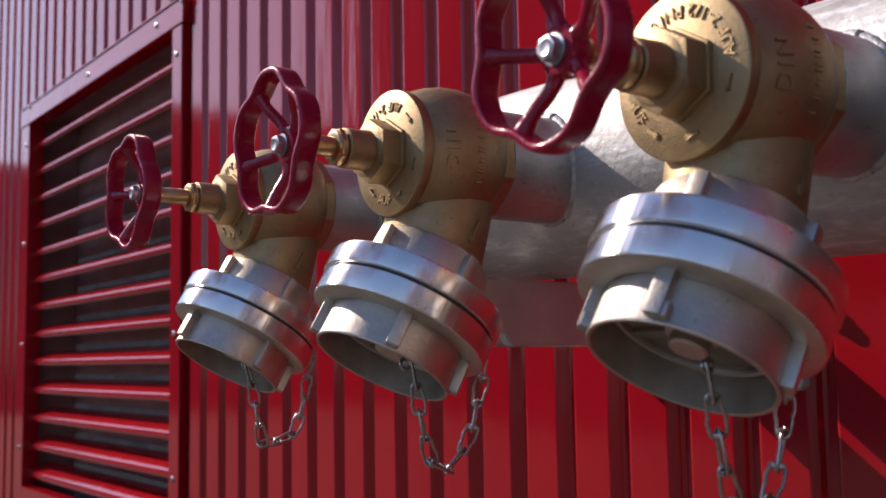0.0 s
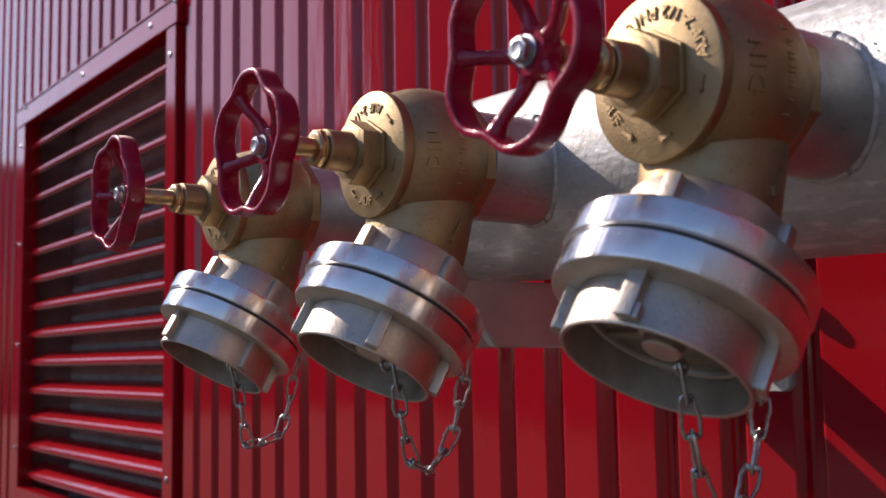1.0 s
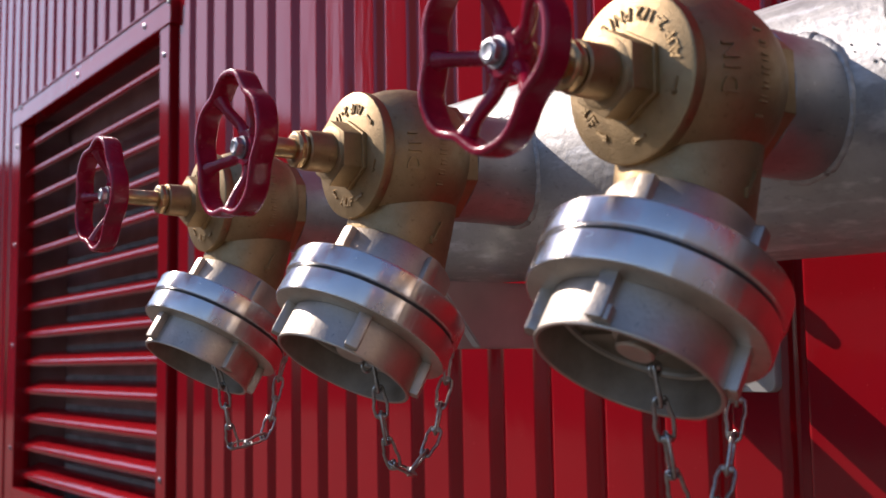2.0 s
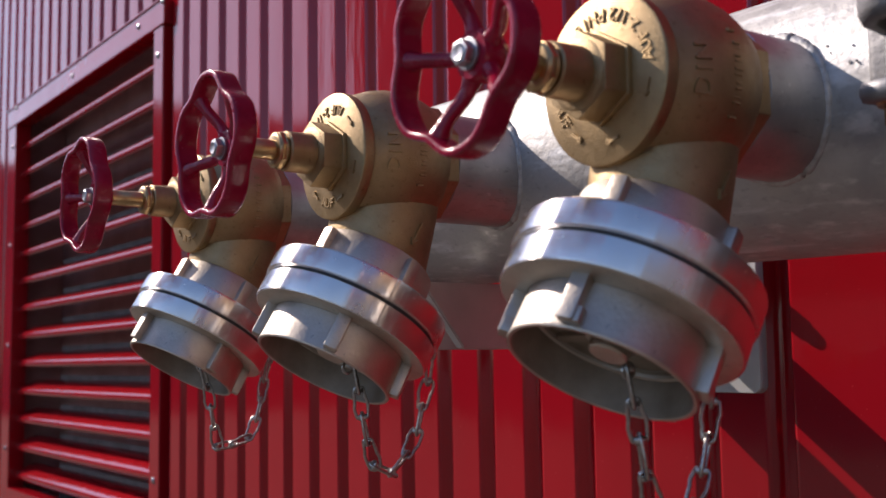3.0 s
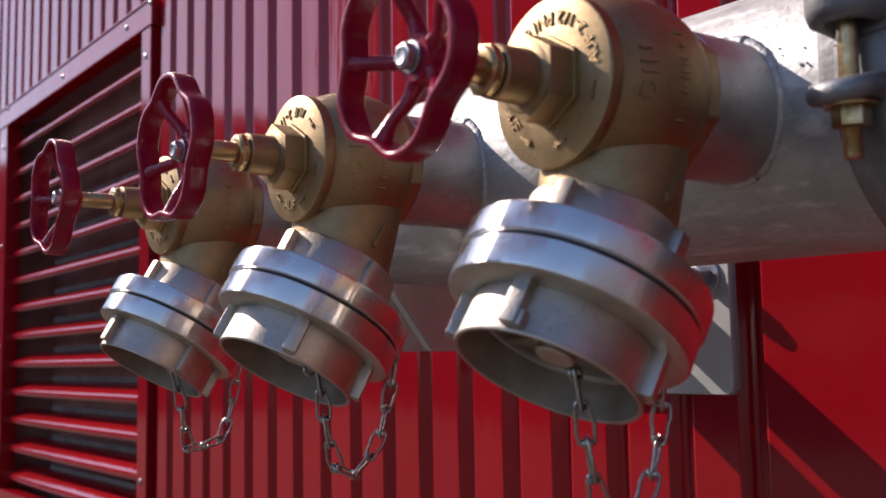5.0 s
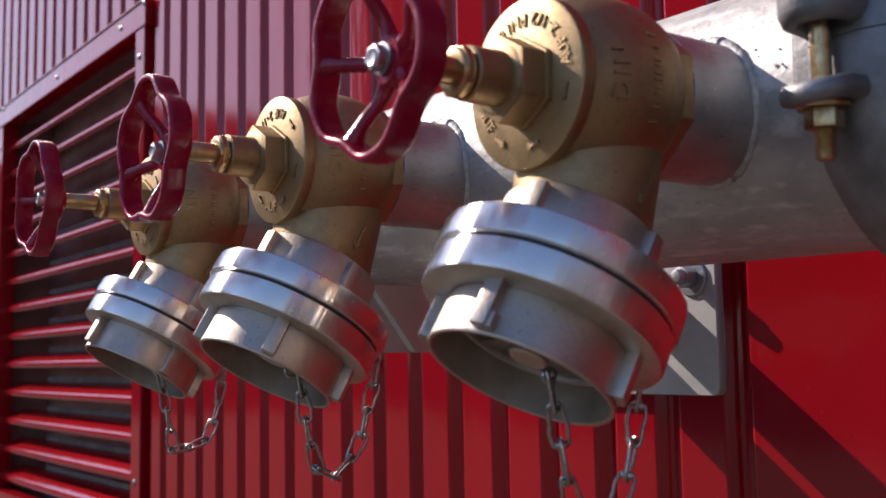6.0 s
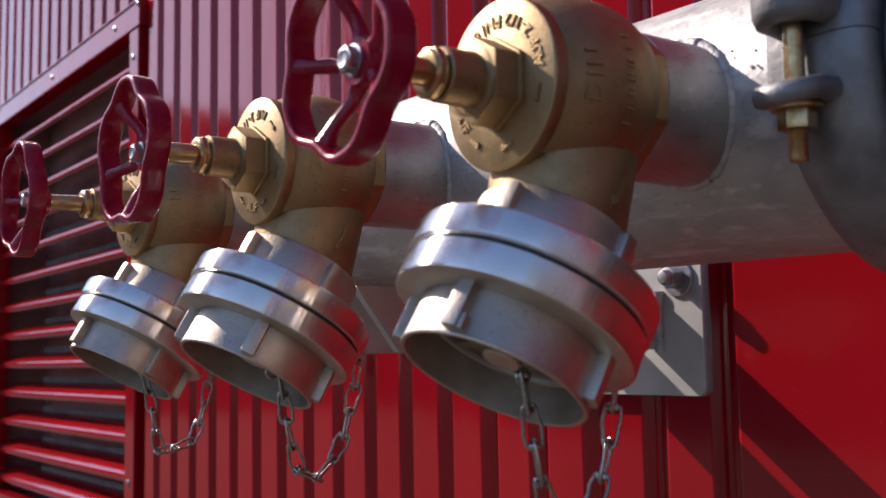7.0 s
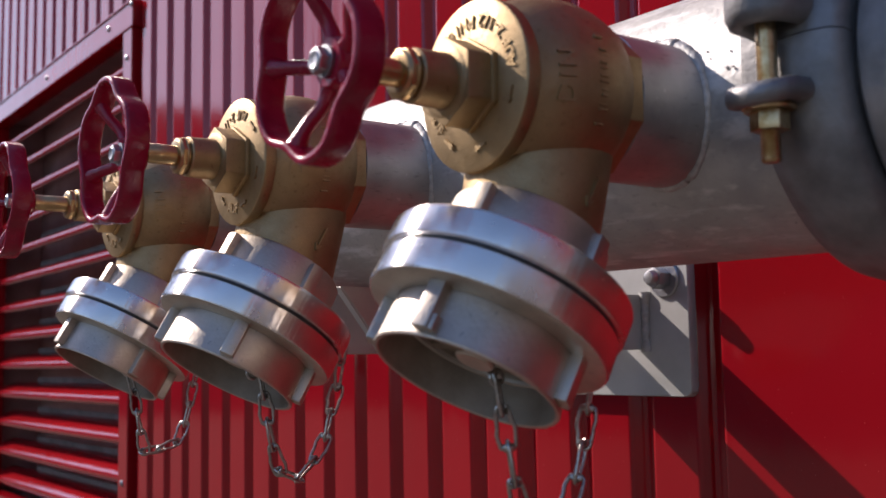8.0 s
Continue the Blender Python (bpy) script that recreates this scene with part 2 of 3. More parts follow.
def tube(path, r, bm=None, closed=False, n=8, flat=1.0, side=None):
    """A round bar along a path; r may be a function of 0..1."""
    bm = bm or bmesh.new()
    rings, count = [], len(path)
    for i, p in enumerate(path):
        a = path[i - 1] if (closed or i) else path[0]
        b = path[(i + 1) % count] if (closed or i + 1 < count) else path[-1]
        u, v, w = basis(b - a, side)
        rr = r(i / max(1, count - 1)) if callable(r) else r
        rings.append([p + rr * (u * math.cos(2 * math.pi * k / n) + flat * v * math.sin(2 * math.pi * k / n)) for k in range(n)])
    if closed:
        loft(bm, rings + [rings[0]], caps=False)
        bmesh.ops.remove_doubles(bm, verts=bm.verts, dist=1e-6)
    else:
        loft(bm, rings)
    return bm


def letters(bm, text, size, depth, m):
    """Raised characters of the built-in font, laid by the matrix m (x reading, y up, z out)."""
    cu = bpy.data.curves.new("text", "FONT")
    cu.body, cu.size, cu.extrude, cu.align_x, cu.align_y = text, size, depth, "CENTER", "CENTER"
    cu.resolution_u, cu.offset = 2, size * 0.008
    tmp = bpy.data.objects.new("text", cu)
    scene.collection.objects.link(tmp)
    me = bpy.data.meshes.new_from_object(tmp.evaluated_get(bpy.context.evaluated_depsgraph_get()))
    me.transform(m)
    bm.from_mesh(me)
    bpy.data.objects.remove(tmp)
    bpy.data.curves.remove(cu)
    bpy.data.meshes.remove(me)
    return bm


# ---- ground, building wall ----
WALL, DEEP, PITCH, FIRST = 0.829, 0.0145, 0.0835, 0.571
bm = bmesh.new()
loft(bm, [[Vector((x, y, 0)) for x in (-400, 400)] for y in (-400, 400)], closed=False)
solid("ground", bm, concrete, "dark grey asphalt yard", "ground")

Y0, Y1, TOP = -4.0, 14.0, 3.6
LY0, LY1, LZ0, LZ1 = 2.011, 3.192, 0.722, 1.829      # outside of the grille frame


def corrugation(y_lo, y_hi):
    """(x, y) along the sheet from y_lo to y_hi, with softly bent corners."""
    turn = [(-0.0014, 0.0), (0.0, 0.0), (0.0022, 0.0006), (0.0046, 0.0030), (0.0082, DEEP - 0.0030), (0.0106, DEEP - 0.0006), (0.0118, DEEP), (0.0130, DEEP)]
    pts = []
    n0, n1 = 0, int((y_hi - FIRST) / PITCH) + 2
    for n in range(n0, n1):
        e = FIRST + n * PITCH                        # crest ends here, valley begins
        pts += [(WALL + d, e - 0.0022 + s) for s, d in turn]
        pts += [(WALL + d, e + 0.0310 - s) for s, d in reversed(turn)]
    pts = [p for p in pts if y_lo < p[1] < y_hi]

    def level(y):
        s = (y - FIRST) % PITCH if y > FIRST else 0.05
        return WALL + (DEEP if 0.0106 < s < 0.018 else 0.0)
    return [(level(y_lo), y_lo)] + pts + [(level(y_hi), y_hi)]


bm = bmesh.new()
for ya, yb, za, zb in ((Y0, LY0 + 0.02, 0.05, TOP), (LY1 - 0.02, Y1, 0.05, TOP), (LY0 + 0.02, LY1 - 0.02, 0.05, LZ0 + 0.02), (LY0 + 0.02, LY1 - 0.02, LZ1 - 0.02, TOP)):
    line = corrugation(ya, yb)
    loft(bm, [[Vector((x, y, z)) for x, y in line] for z in (za, zb)], closed=False)
solid("wall_east", bm, wall_paint, "glossy red ribbed sheet steel cladding of a building", "wall", angle=30).data.flip_normals()

bm = bmesh.new()
for lo, hi in (((0.852, Y0, 0), (1.05, LY0 + 0.03, TOP)), ((0.852, LY1 - 0.03, 0), (1.05, Y1, TOP)), ((0.852, LY0 + 0.03, 0), (1.05, LY1 - 0.03, LZ0 + 0.03)), ((0.852, LY0 + 0.03, LZ1 - 0.03), (1.05, LY1 - 0.03, TOP))):
    box(bm, lo, hi)
solid("wall_core", bm, render_wall, "plain wall behind the red cladding", "wall")
for name, lo, hi in (("wall_west", (8.8, Y0, 0), (9.0, Y1, TOP)), ("wall_south", (1.05, Y0, 0), (8.8, Y0 + 0.2, TOP)), ("wall_north", (1.05, Y1 - 0.2, 0), (8.8, Y1, TOP))):
    solid(name, box(bmesh.new(), lo, hi), render_wall, "plain outer wall that closes the building", "wall")
solid("roof", box(bmesh.new(), (1.10, Y0, TOP), (9.0, Y1, TOP + 0.10)), render_wall, "flat roof of the building", "roof")
bm = bmesh.new()
box(bm, (0.80, Y0, TOP), (1.10, Y1, TOP + 0.12), bevel=0.01)
solid("trim_coping", bm, wall_paint, "red metal coping on top of the wall", "trim")


bm = bmesh.new()
box(bm, (-10.4, 34.0, 0), (9.0, 44.0, 7.2))
solid("backdrop_hall", bm, hall_metal, "long dark grey hall far across the yard", "building")
bm = bmesh.new()
box(bm, (-22.0, 34.5, 0), (-10.5, 44.0, 9.8))
solid("backdrop_shed", bm, hall_metal, "dark grey shed beside the hall across the yard", "building")
bm = bmesh.new()
box(bm, (-36.0, 18.0, 0), (-16.0, 30.0, 14.0))
solid("backdrop_block", bm, hall_metal, "tall dark grey block across the yard", "building")


# unseen box, added so the rib valleys reflect something dark instead of sky
bm = bmesh.new()
box(bm, (-15.0, -34.0, 0), (2.0, -20.0, 13.0))
solid("backdrop_dark_box", bm, hall_metal, "unseen dark grey box added to darken reflections in the wall's ribs", "building")


# ---- ventilation grille ----
def grille():
    g = thing("ventilation_grille", (WALL, LY0, LZ0), "red painted steel louvre grille set in the ribbed wall", "grille")
    wide, high = LY1 - LY0, LZ1 - LZ0
    near, far, top, low = 0.050, 0.080, 0.055, 0.050        # widths of the frame's bars
    for lo, hi in (((-0.012, 0, 0), (0.03, near, high - top)), ((-0.012, wide - far, 0), (0.03, wide, high - top)),
                   ((-0.0145, -0.010, high - top), (0.03, wide + 0.004, high)), ((-0.0125, near, 0), (0.03, wide - far, low))):
        part("frame_bar", box(bmesh.new(), lo, hi, bevel=0.002), wall_paint, g, angle=12)
    part("drip_edge", box(bmesh.new(), (-0.0175, -0.010, high - 0.005), (-0.0145, wide + 0.004, high), bevel=0.0015), wall_paint, g, angle=12)
    n = 13
    for k in range(n):
        z = 1.7155 - LZ0 - k * 0.0757
        out = [(0.004, -0.013), (0.001, -0.009), (0.001, 0.000), (0.004, 0.005), (0.055, 0.027), (0.056, 0.024), (0.010, 0.001), (0.006, -0.003), (0.006, -0.013)]
        bm = bmesh.new()
        loft(bm, [[Vector((0.006 + x, y, z + h)) for x, h in out] for y in (near - 0.002, wide - far + 0.002)])
        part("louvre_blade", bm, wall_paint, g)
    for k in range(n):
        z = 1.7095 - LZ0 - k * 0.0757 - 0.036
        bm = box(bmesh.new(), (0.060, near + 0.02, z - 0.006), (0.064, wide - 0.31, z + 0.006))
        part("screen_strip", bm, screen_grey, g, "grey metal strip behind the blades")
    part("duct_back", box(bmesh.new(), (0.14, -0.02, -0.02), (0.15, wide + 0.02, high + 0.02)), dark_inside, g, "dark inside of the duct")
    for lo, hi in (((0.03, 0.031, 0.02), (0.139, 0.034, high)), ((0.03, wide - 0.034, 0.02), (0.139, wide - 0.031, high)), ((0.03, 0.035, 0.031), (0.139, wide - 0.035, 0.034)), ((0.03, 0.035, high - 0.034), (0.139, wide - 0.035, high - 0.031))):
        part("duct_side", box(bmesh.new(), lo, hi), dark_inside, g)
    heads = [(y, high - d, -0.0145) for y, d in ((-0.004, 0.010), (0.131, 0.027), (0.579, 0.031), (1.088, 0.010))] + [(0.026, high - 0.113 - k * 0.28, -0.012) for k in range(4)] + [(wide - 0.05, high - 0.113 - k * 0.28, -0.012) for k in range(4)]
    for y, z, x in heads:
        part("rivet", lathe([(0, 0.0062), (0.0015, 0.0059), (0.0032, 0.0038), (0.0036, 0)], (-1, 0, 0), (x, y, z), 14), bolt_zinc, g, "bright rivet head")


grille()

# ---- header pipe with its stubs ----
HX, HZ, HR = 0.586, 1.2375, 0.0788
HEND = 0.205
SLOPE = 0.016
VALVES = [(0.3415, 1.2315), (0.586, 1.2335), (0.8355, 1.2345)]
X0 = 0.4535
DEEPER = (0.005, -0.001, 0.006)                           # how much further each one is screwed on
REACH = (0.004, 0.002, 0.008)                             # how far each stem is turned out


def header_z(y):
    return HZ + (y - 0.42) * SLOPE


def header():
    h = thing("header_pipe", (HX, 0, HZ - 0.42 * SLOPE), "thick galvanised steel header pipe with three welded outlets", "pipe")
    way = (0, 1, SLOPE)
    part("pipe", lathe([(HEND, HR - 0.005), (HEND, HR - 0.0005), (0.6, HR), (0.80, HR), (0.885, HR), (0.888, HR - 0.002), (0.893, HR * 0.8), (0.897, HR * 0.4), (0.898, 0)], way, n=96), zinc, h)
    for (y, z), cut in zip(VALVES, DEEPER):
        o = Vector((0, y, z - (HZ - 0.42 * SLOPE)))
        part("outlet_stub", lathe([(0.040, 0.0380), (0.1286 - cut, 0.0380), (0.1290 - cut, 0.0374), (0.1290 - cut, 0.030)], (-1, 0, 0), o, 64), satin_zinc, h)
        # the bead follows the saddle where the stub meets the pipe
        line = []
        dz = o.z - y * SLOPE
        for k in range(72):
            a = 2 * math.pi * k / 72
            r = 0.0376
            zz = dz + r * math.sin(a)
            line.append(Vector((-math.sqrt(max(1e-6, HR ** 2 - zz * zz)) + 0.0006, y + r * math.cos(a), o.z + r * math.sin(a))))
        bead = tube(line, lambda t: 0.0026 + 0.0002 * math.sin(t * 151) + 0.0003 * math.sin(t * 67) + (0.0024 + 0.0012 * math.sin(t * 233)) * max(0.0, math.sin(2 * math.pi * t)) ** 3, closed=True, n=10)
        part("weld_bead", bead, weld_zinc, h, "rough weld bead")
    for y, a, r in ((0.2890, 165.8, 0.0006), (0.2902, 172.2, 0.0008), (0.2866, 172.2, 0.0005), (0.2852, 173.3, 0.0005), (0.3045, 163.3, 0.0006), (0.3022, 166.5, 0.0004)):
        out = Vector((math.cos(radians(a)), 0, math.sin(radians(a))))
        part("pit", lathe([(-0.0002, r * 1.25), (0.0002, r), (0.0001, r * 0.6), (-0.0001, 0)], out, out * HR + Vector((0, y, y * SLOPE)), 12), pit_dark, h, "dark pit in the zinc")


header()


# ---- grooved pipe clamp at the header's end ----
def clamp():
    yc = 0.247
    c = thing("pipe_clamp", (HX, yc, header_z(yc)), "cast galvanised grooved pipe clamp held by bolts", "pipe clamp")
    half = 0.031
    sec = [(-half, HR + 0.001), (-half, HR + 0.012), (-half + 0.004, HR + 0.017), (-0.016, HR + 0.0195), (0.004, HR + 0.0185), (0.0135, HR + 0.0155), (0.0175, HR + 0.0110), (0.0205, HR + 0.0050), (0.0240, HR + 0.0030), (0.0240, HR + 0.001)]
    for name, a0, a1 in (("lower_half", 173.5, 366.5), ("upper_half", 6.9, 173.1)):
        bm = bmesh.new()
        rings = []
        for k in range(57):
            a = radians(a0 + (a1 - a0) * k / 56)
            rings.append([Vector((r * math.cos(a), s, r * math.sin(a))) for s, r in sec])
        loft(bm, rings)
        up = name == "upper_half"
        lo, hi, soft_edge = (0.0155, 0.046, 0.006) if up else (-0.0195, -0.0090, 0.004)
        for sx in (-1, 1):                                # bolt ears with rounded rims

            def ear(inset, z):
                rim = []
                for k in range(21):
                    a = math.pi / 2 - math.pi * k / 20
                    rim.append(Vector((sx * ((0.1025 if up else 0.1045) + (0.0190 - inset) * math.cos(a)), (0.0185 - inset) * math.sin(a), z + (0.0 if up else 0.05 * (0.0195 * math.cos(a)) * -3))))
                return rim + [Vector((sx * 0.078, -0.0215 + inset, z)), Vector((sx * 0.078, 0.0215 - inset, z))]
            e = soft_edge
            inner = [ear(0.0125, lo + 0.015), ear(0.0080, lo + 0.001)] if up else []      # recess for the bolt
            loft(bm, inner + [ear(e, lo), ear(e * 0.3, lo + e * 0.25), ear(0, lo + e), ear(0, hi - e), ear(e * 0.3, hi - e * 0.25), ear(e, hi)])
            if up:                                        # web that joins the ear to the half
                box(bm, (min(sx * 0.0925, sx * 0.076), -0.024, -0.0085), (max(sx * 0.0925, sx * 0.076), 0.0255, 0.030), bevel=0.005, segments=3)
        part(name, bm, shaded_zinc, c, angle=50)
    for sx in (-1, 1):
        bx = sx * 0.1035
        shank = [(-0.046, 0.0036), (-0.045, 0.0045)]
        for k in range(26):
            shank += [(-0.044 + k * 0.0011, 0.0046), (-0.0435 + k * 0.0011, 0.0041)]
        shank += [(-0.012, 0.0047), (0.028, 0.0047)]
        part("bolt", lathe(shank, (0, 0, 1), (bx, 0, 0), 20), yellow_zinc, c, "yellow-zinc plated bolt")
        part("bolt_head", lathe([(0.040, 0.012), (0.046, 0.0115), (0.050, 0.008), (0.051, 0)], (0, 0, 1), (bx, 0, 0), 24), yellow_zinc, c)
        part("washer", lathe([(-0.0225, 0.0115), (-0.0213, 0.0122), (-0.0200, 0.0115)], (0, 0, 1), (bx, 0, 0), 32), yellow_zinc, c)
        part("nut", prism(bmesh.new(), polygon(6, 0.0090, 0.62), (0, 0, 1), -0.0316, -0.0226, origin=(bx, 0, 0), bevel=0.0006), yellow_zinc, c)
    part("gasket", lathe([(-0.0345, HR - 0.002), (-0.0345, HR + 0.005), (-0.030, HR + 0.005), (-0.030, HR - 0.002)], (0, 1, 0), n=72, caps=False), rubber, c, "black rubber gasket lip")


clamp()


def end_pipe():
    p = thing("feed_pipe", (HX, 0.0, header_z(0.2)), "smooth galvanised feed pipe joined by the clamp", "pipe")
    part("collar", lathe([(0.150, HR), (0.152, HR + 0.006), (0.158, HR + 0.010), (0.206, HR + 0.010), (0.211, HR + 0.009), (0.2135, HR + 0.006), (0.2135, HR - 0.004)], (0, 1, 0), n=96), shaded_zinc, p)
    bend = [Vector((0.16 - 0.16 * math.cos(a), -0.40 - 0.16 * math.sin(a), 0)) for a in [k * math.pi / 24 for k in range(13)]]
    run = [Vector((0, 0.152, 0)), Vector((0, -0.1, 0)), Vector((0, -0.35, 0))] + bend + [Vector((WALL - HX + 0.03, -0.56, 0))]
    part("pipe", tube(run, HR, n=64, side=(0, 0, 1)), shaded_zinc, p)


end_pipe()


# ---- wall bracket ----
def bracket():
    b = thing("wall_bracket", (WALL, 0.65, 1.135), "galvanised steel bracket that carries the header pipe", "bracket")
    px = -0.010                                           # front of the plate
    rim = []
    for cy, cz, a0 in ((0.142, 0.077, 0), (-0.045, 0.077, 90), (-0.045, -0.0605, 180), (0.142, -0.0605, 270)):
        rim += [(cy + 0.008 * math.cos(radians(a0 + k * 18)), cz + 0.008 * math.sin(radians(a0 + k * 18))) for k in range(6)]
    bm = bmesh.new()
    loft(bm, [[Vector((x, cy0 + (y - cy0) * f, cz0 + (z - cz0) * f)) for y, z in rim] for cy0, cz0, x, f in ((0.048, 0.008, px, 0.992), (0.048, 0.008, px + 0.0012, 1.0), (0.048, 0.008, -0.0005, 1.0))])
    part("plate", bm, plate_zinc, b)
    for y in (0.0, 0.088):
        bm = bmesh.new()
        side = [(-0.335, 0.0245), (px, 0.0245), (px, -0.026), (-0.296, -0.026)]      # front end cut on the slant
        made = loft(bm, [[Vector((x, yy, z)) for x, z in side] for yy in (y, y + 0.010)])
        bmesh.ops.bevel(bm, geom=list({e for r in made for x in r for e in x.link_edges}), offset=0.0012, segments=2, affect="EDGES")
        part("arm", bm, plate_zinc, b, angle=12)
        line = smooth_path([(px - 0.001, y - 0.002, -0.028), (px - 0.001, y - 0.002, 0.0), (px - 0.001, y - 0.002, 0.027)], 30)
        part("weld_bead", tube(line, lambda t: 0.0044 + 0.0003 * math.sin(t * 23) + 0.0016 * max(0.0, t - 0.8) * 5, n=10), weld_zinc, b)
    for y, z in ((-0.0265, 0.038), (0.120, 0.038)):
        o = (px, y, z)
        part("washer", lathe([(0, 0.0170), (0.0015, 0.0175), (0.0028, 0.0165), (0.003, 0.006)], (-1, 0, 0), o, 32), bolt_zinc, b)
        part("nut", prism(bmesh.new(), polygon(6, 0.0102, 0.4), (-1, 0, 0), 0.003, 0.0158, origin=o, bevel=0.0006), bolt_zinc, b)
        part("bolt_end", lathe([(0.012, 0.0072), (0.0195, 0.0070), (0.0222, 0.0055), (0.0228, 0.003), (0.0228, 0)], (-1, 0, 0), o, 20), bolt_zinc, b)


bracket()

# ---- valves ----
LEAN_OUT = radians(29.9)
OUT = Vector((-math.sin(LEAN_OUT), 0, -math.cos(LEAN_OUT)))      # the way the outlet points
E1 = Vector((math.cos(LEAN_OUT), 0, -math.sin(LEAN_OUT)))        # across it, towards the wall
E2 = Vector((0, -1, 0))


def on_face(phi, r, x):
    """Place on a disc that faces away from the wall: reading turns against the clock, tops to the middle."""
    right, up = Vector((0, -1, 0)), Vector((0, 0, 1))
    c = right * math.cos(phi) * r + up * math.sin(phi) * r + Vector((x, 0, 0))
    tx = right * -math.sin(phi) + up * math.cos(phi)
    ty = right * -math.cos(phi) + up * -math.sin(phi)
    tz = Vector((-1, 0, 0))
    return Matrix((tx, ty, tz)).transposed().to_4x4(), c


def ring_text(bm, text, start, r, x, size, step):
    turn, last = start, 1.0
    for k, ch in enumerate(text):
        w = {"-": 0.6, "1": 0.7, "/": 0.65}.get(ch, 1.0)
        turn += step * (w + last) / 2 if k else 0
        last = w
        if ch != " ":
            rot, c = on_face(radians(turn), r, x)
            letters(bm, ch, size, 0.0007, Matrix.Translation(c) @ rot)


def arrow(bm, m, length, w, d):
    for lo, hi in (((-length / 2, -w / 2, -d), (length / 2, w / 2, d)),):
        box(bm, lo, hi, m)
    for s in (-1, 1):
        box(bm, (-length * 0.30, -w / 2, -d * 1.02), (0, w / 2, d * 1.02), m @ Matrix.Translation((length / 2, 0, 0)) @ Matrix.Rotation(s * radians(28), 4, "Z"))


def handwheel(v, dip, reach, sag):
    """Five-lobed wheel; dip is the turn of one spoke."""
    x0 = -0.1525 - reach
    xh = x0 + 0.0065                                       # the hub sits deeper than the rim
    right, up = Vector((0, -1, 0)), Vector((0, 0, 1))

    def rim(phi):
        return 0.0445 - 0.0056 * (0.5 + 0.5 * math.cos(5 * (phi - dip))) ** 1.7
    n = 160
    sec = []
    for k in range(24):                                   # flat band with soft edges: radial, along the stem
        a = 2 * math.pi * k / 24
        sec.append((0.0022 * math.copysign(abs(math.cos(a)) ** 0.42, math.cos(a)), 0.0070 * math.copysign(abs(math.sin(a)) ** 0.50, math.sin(a))))
    rings = []
    for i in range(n + 1):
        phi = 2 * math.pi * i / n
        d = 0.002
        p = [right * math.cos(q) * rim(q) + up * math.sin(q) * rim(q) for q in (phi - d, phi, phi + d)]
        tang = (p[2] - p[0]).normalized()
        nor = tang.cross(Vector((-1, 0, 0))).normalized()
        if nor.dot(p[1]) < 0:
            nor = -nor
        rings.append([p[1] + nor * a + Vector((x0 + b, 0, 0)) for a, b in sec])
    bm = bmesh.new()
    loft(bm, rings, caps=False)
    bmesh.ops.remove_doubles(bm, verts=bm.verts, dist=1e-6)
    wheel = part("handwheel", bm, wheel_paint, v, "dark red enamelled five-spoke handwheel", 60)
    wheel.location.z = -sag                               # the worn fit lets it hang a little
    for k in range(5):
        phi = dip + 2 * math.pi * k / 5
        ray = right * math.cos(phi) + up * math.sin(phi)
        path = smooth_path([ray * 0.006 + Vector((xh + 0.0045, 0, 0)), ray * 0.018 + Vector((xh + 0.0025, 0, 0)), ray * 0.030 + Vector((x0 + 0.0025, 0, 0)), ray * 0.0392 + Vector((x0, 0, 0))], 6)
        part("spoke", tube(path, lambda t: 0.0035 + 0.0020 * max(0, t - 0.7) / 0.3 + 0.0016 * max(0, 0.3 - t) / 0.3, n=12, flat=1.0), wheel_paint, wheel)
    part("hub", lathe([(-0.0005, 0.0070), (-0.0005, 0.0105), (0.001, 0.0115), (0.007, 0.0120), (0.012, 0.0105), (0.0135, 0.0085), (0.0135, 0.0)], (1, 0, 0), (xh, 0, 0), 32), wheel_paint, wheel)
    part("washer", lathe([(0, 0.0070), (0.0016, 0.0072), (0.0018, 0.006)], (-1, 0, 0), (xh - 0.0006, 0, 0), 28), bolt_zinc, wheel, "bright zinc washer")
    bm = prism(bmesh.new(), polygon(6, 0.0060, 0.3 + dip), (-1, 0, 0), 0.0018, 0.0062, origin=(xh - 0.0006, 0, 0), bevel=0.0006)
    lathe([(0.0062, 0.0042), (0.0068, 0.0036), (0.0066, 0.0030), (0.0064, 0)], (-1, 0, 0), (xh - 0.0006, 0, 0), 20, bm)
    part("bolt_head", bm, bolt_zinc, wheel, "bright hexagon bolt head")


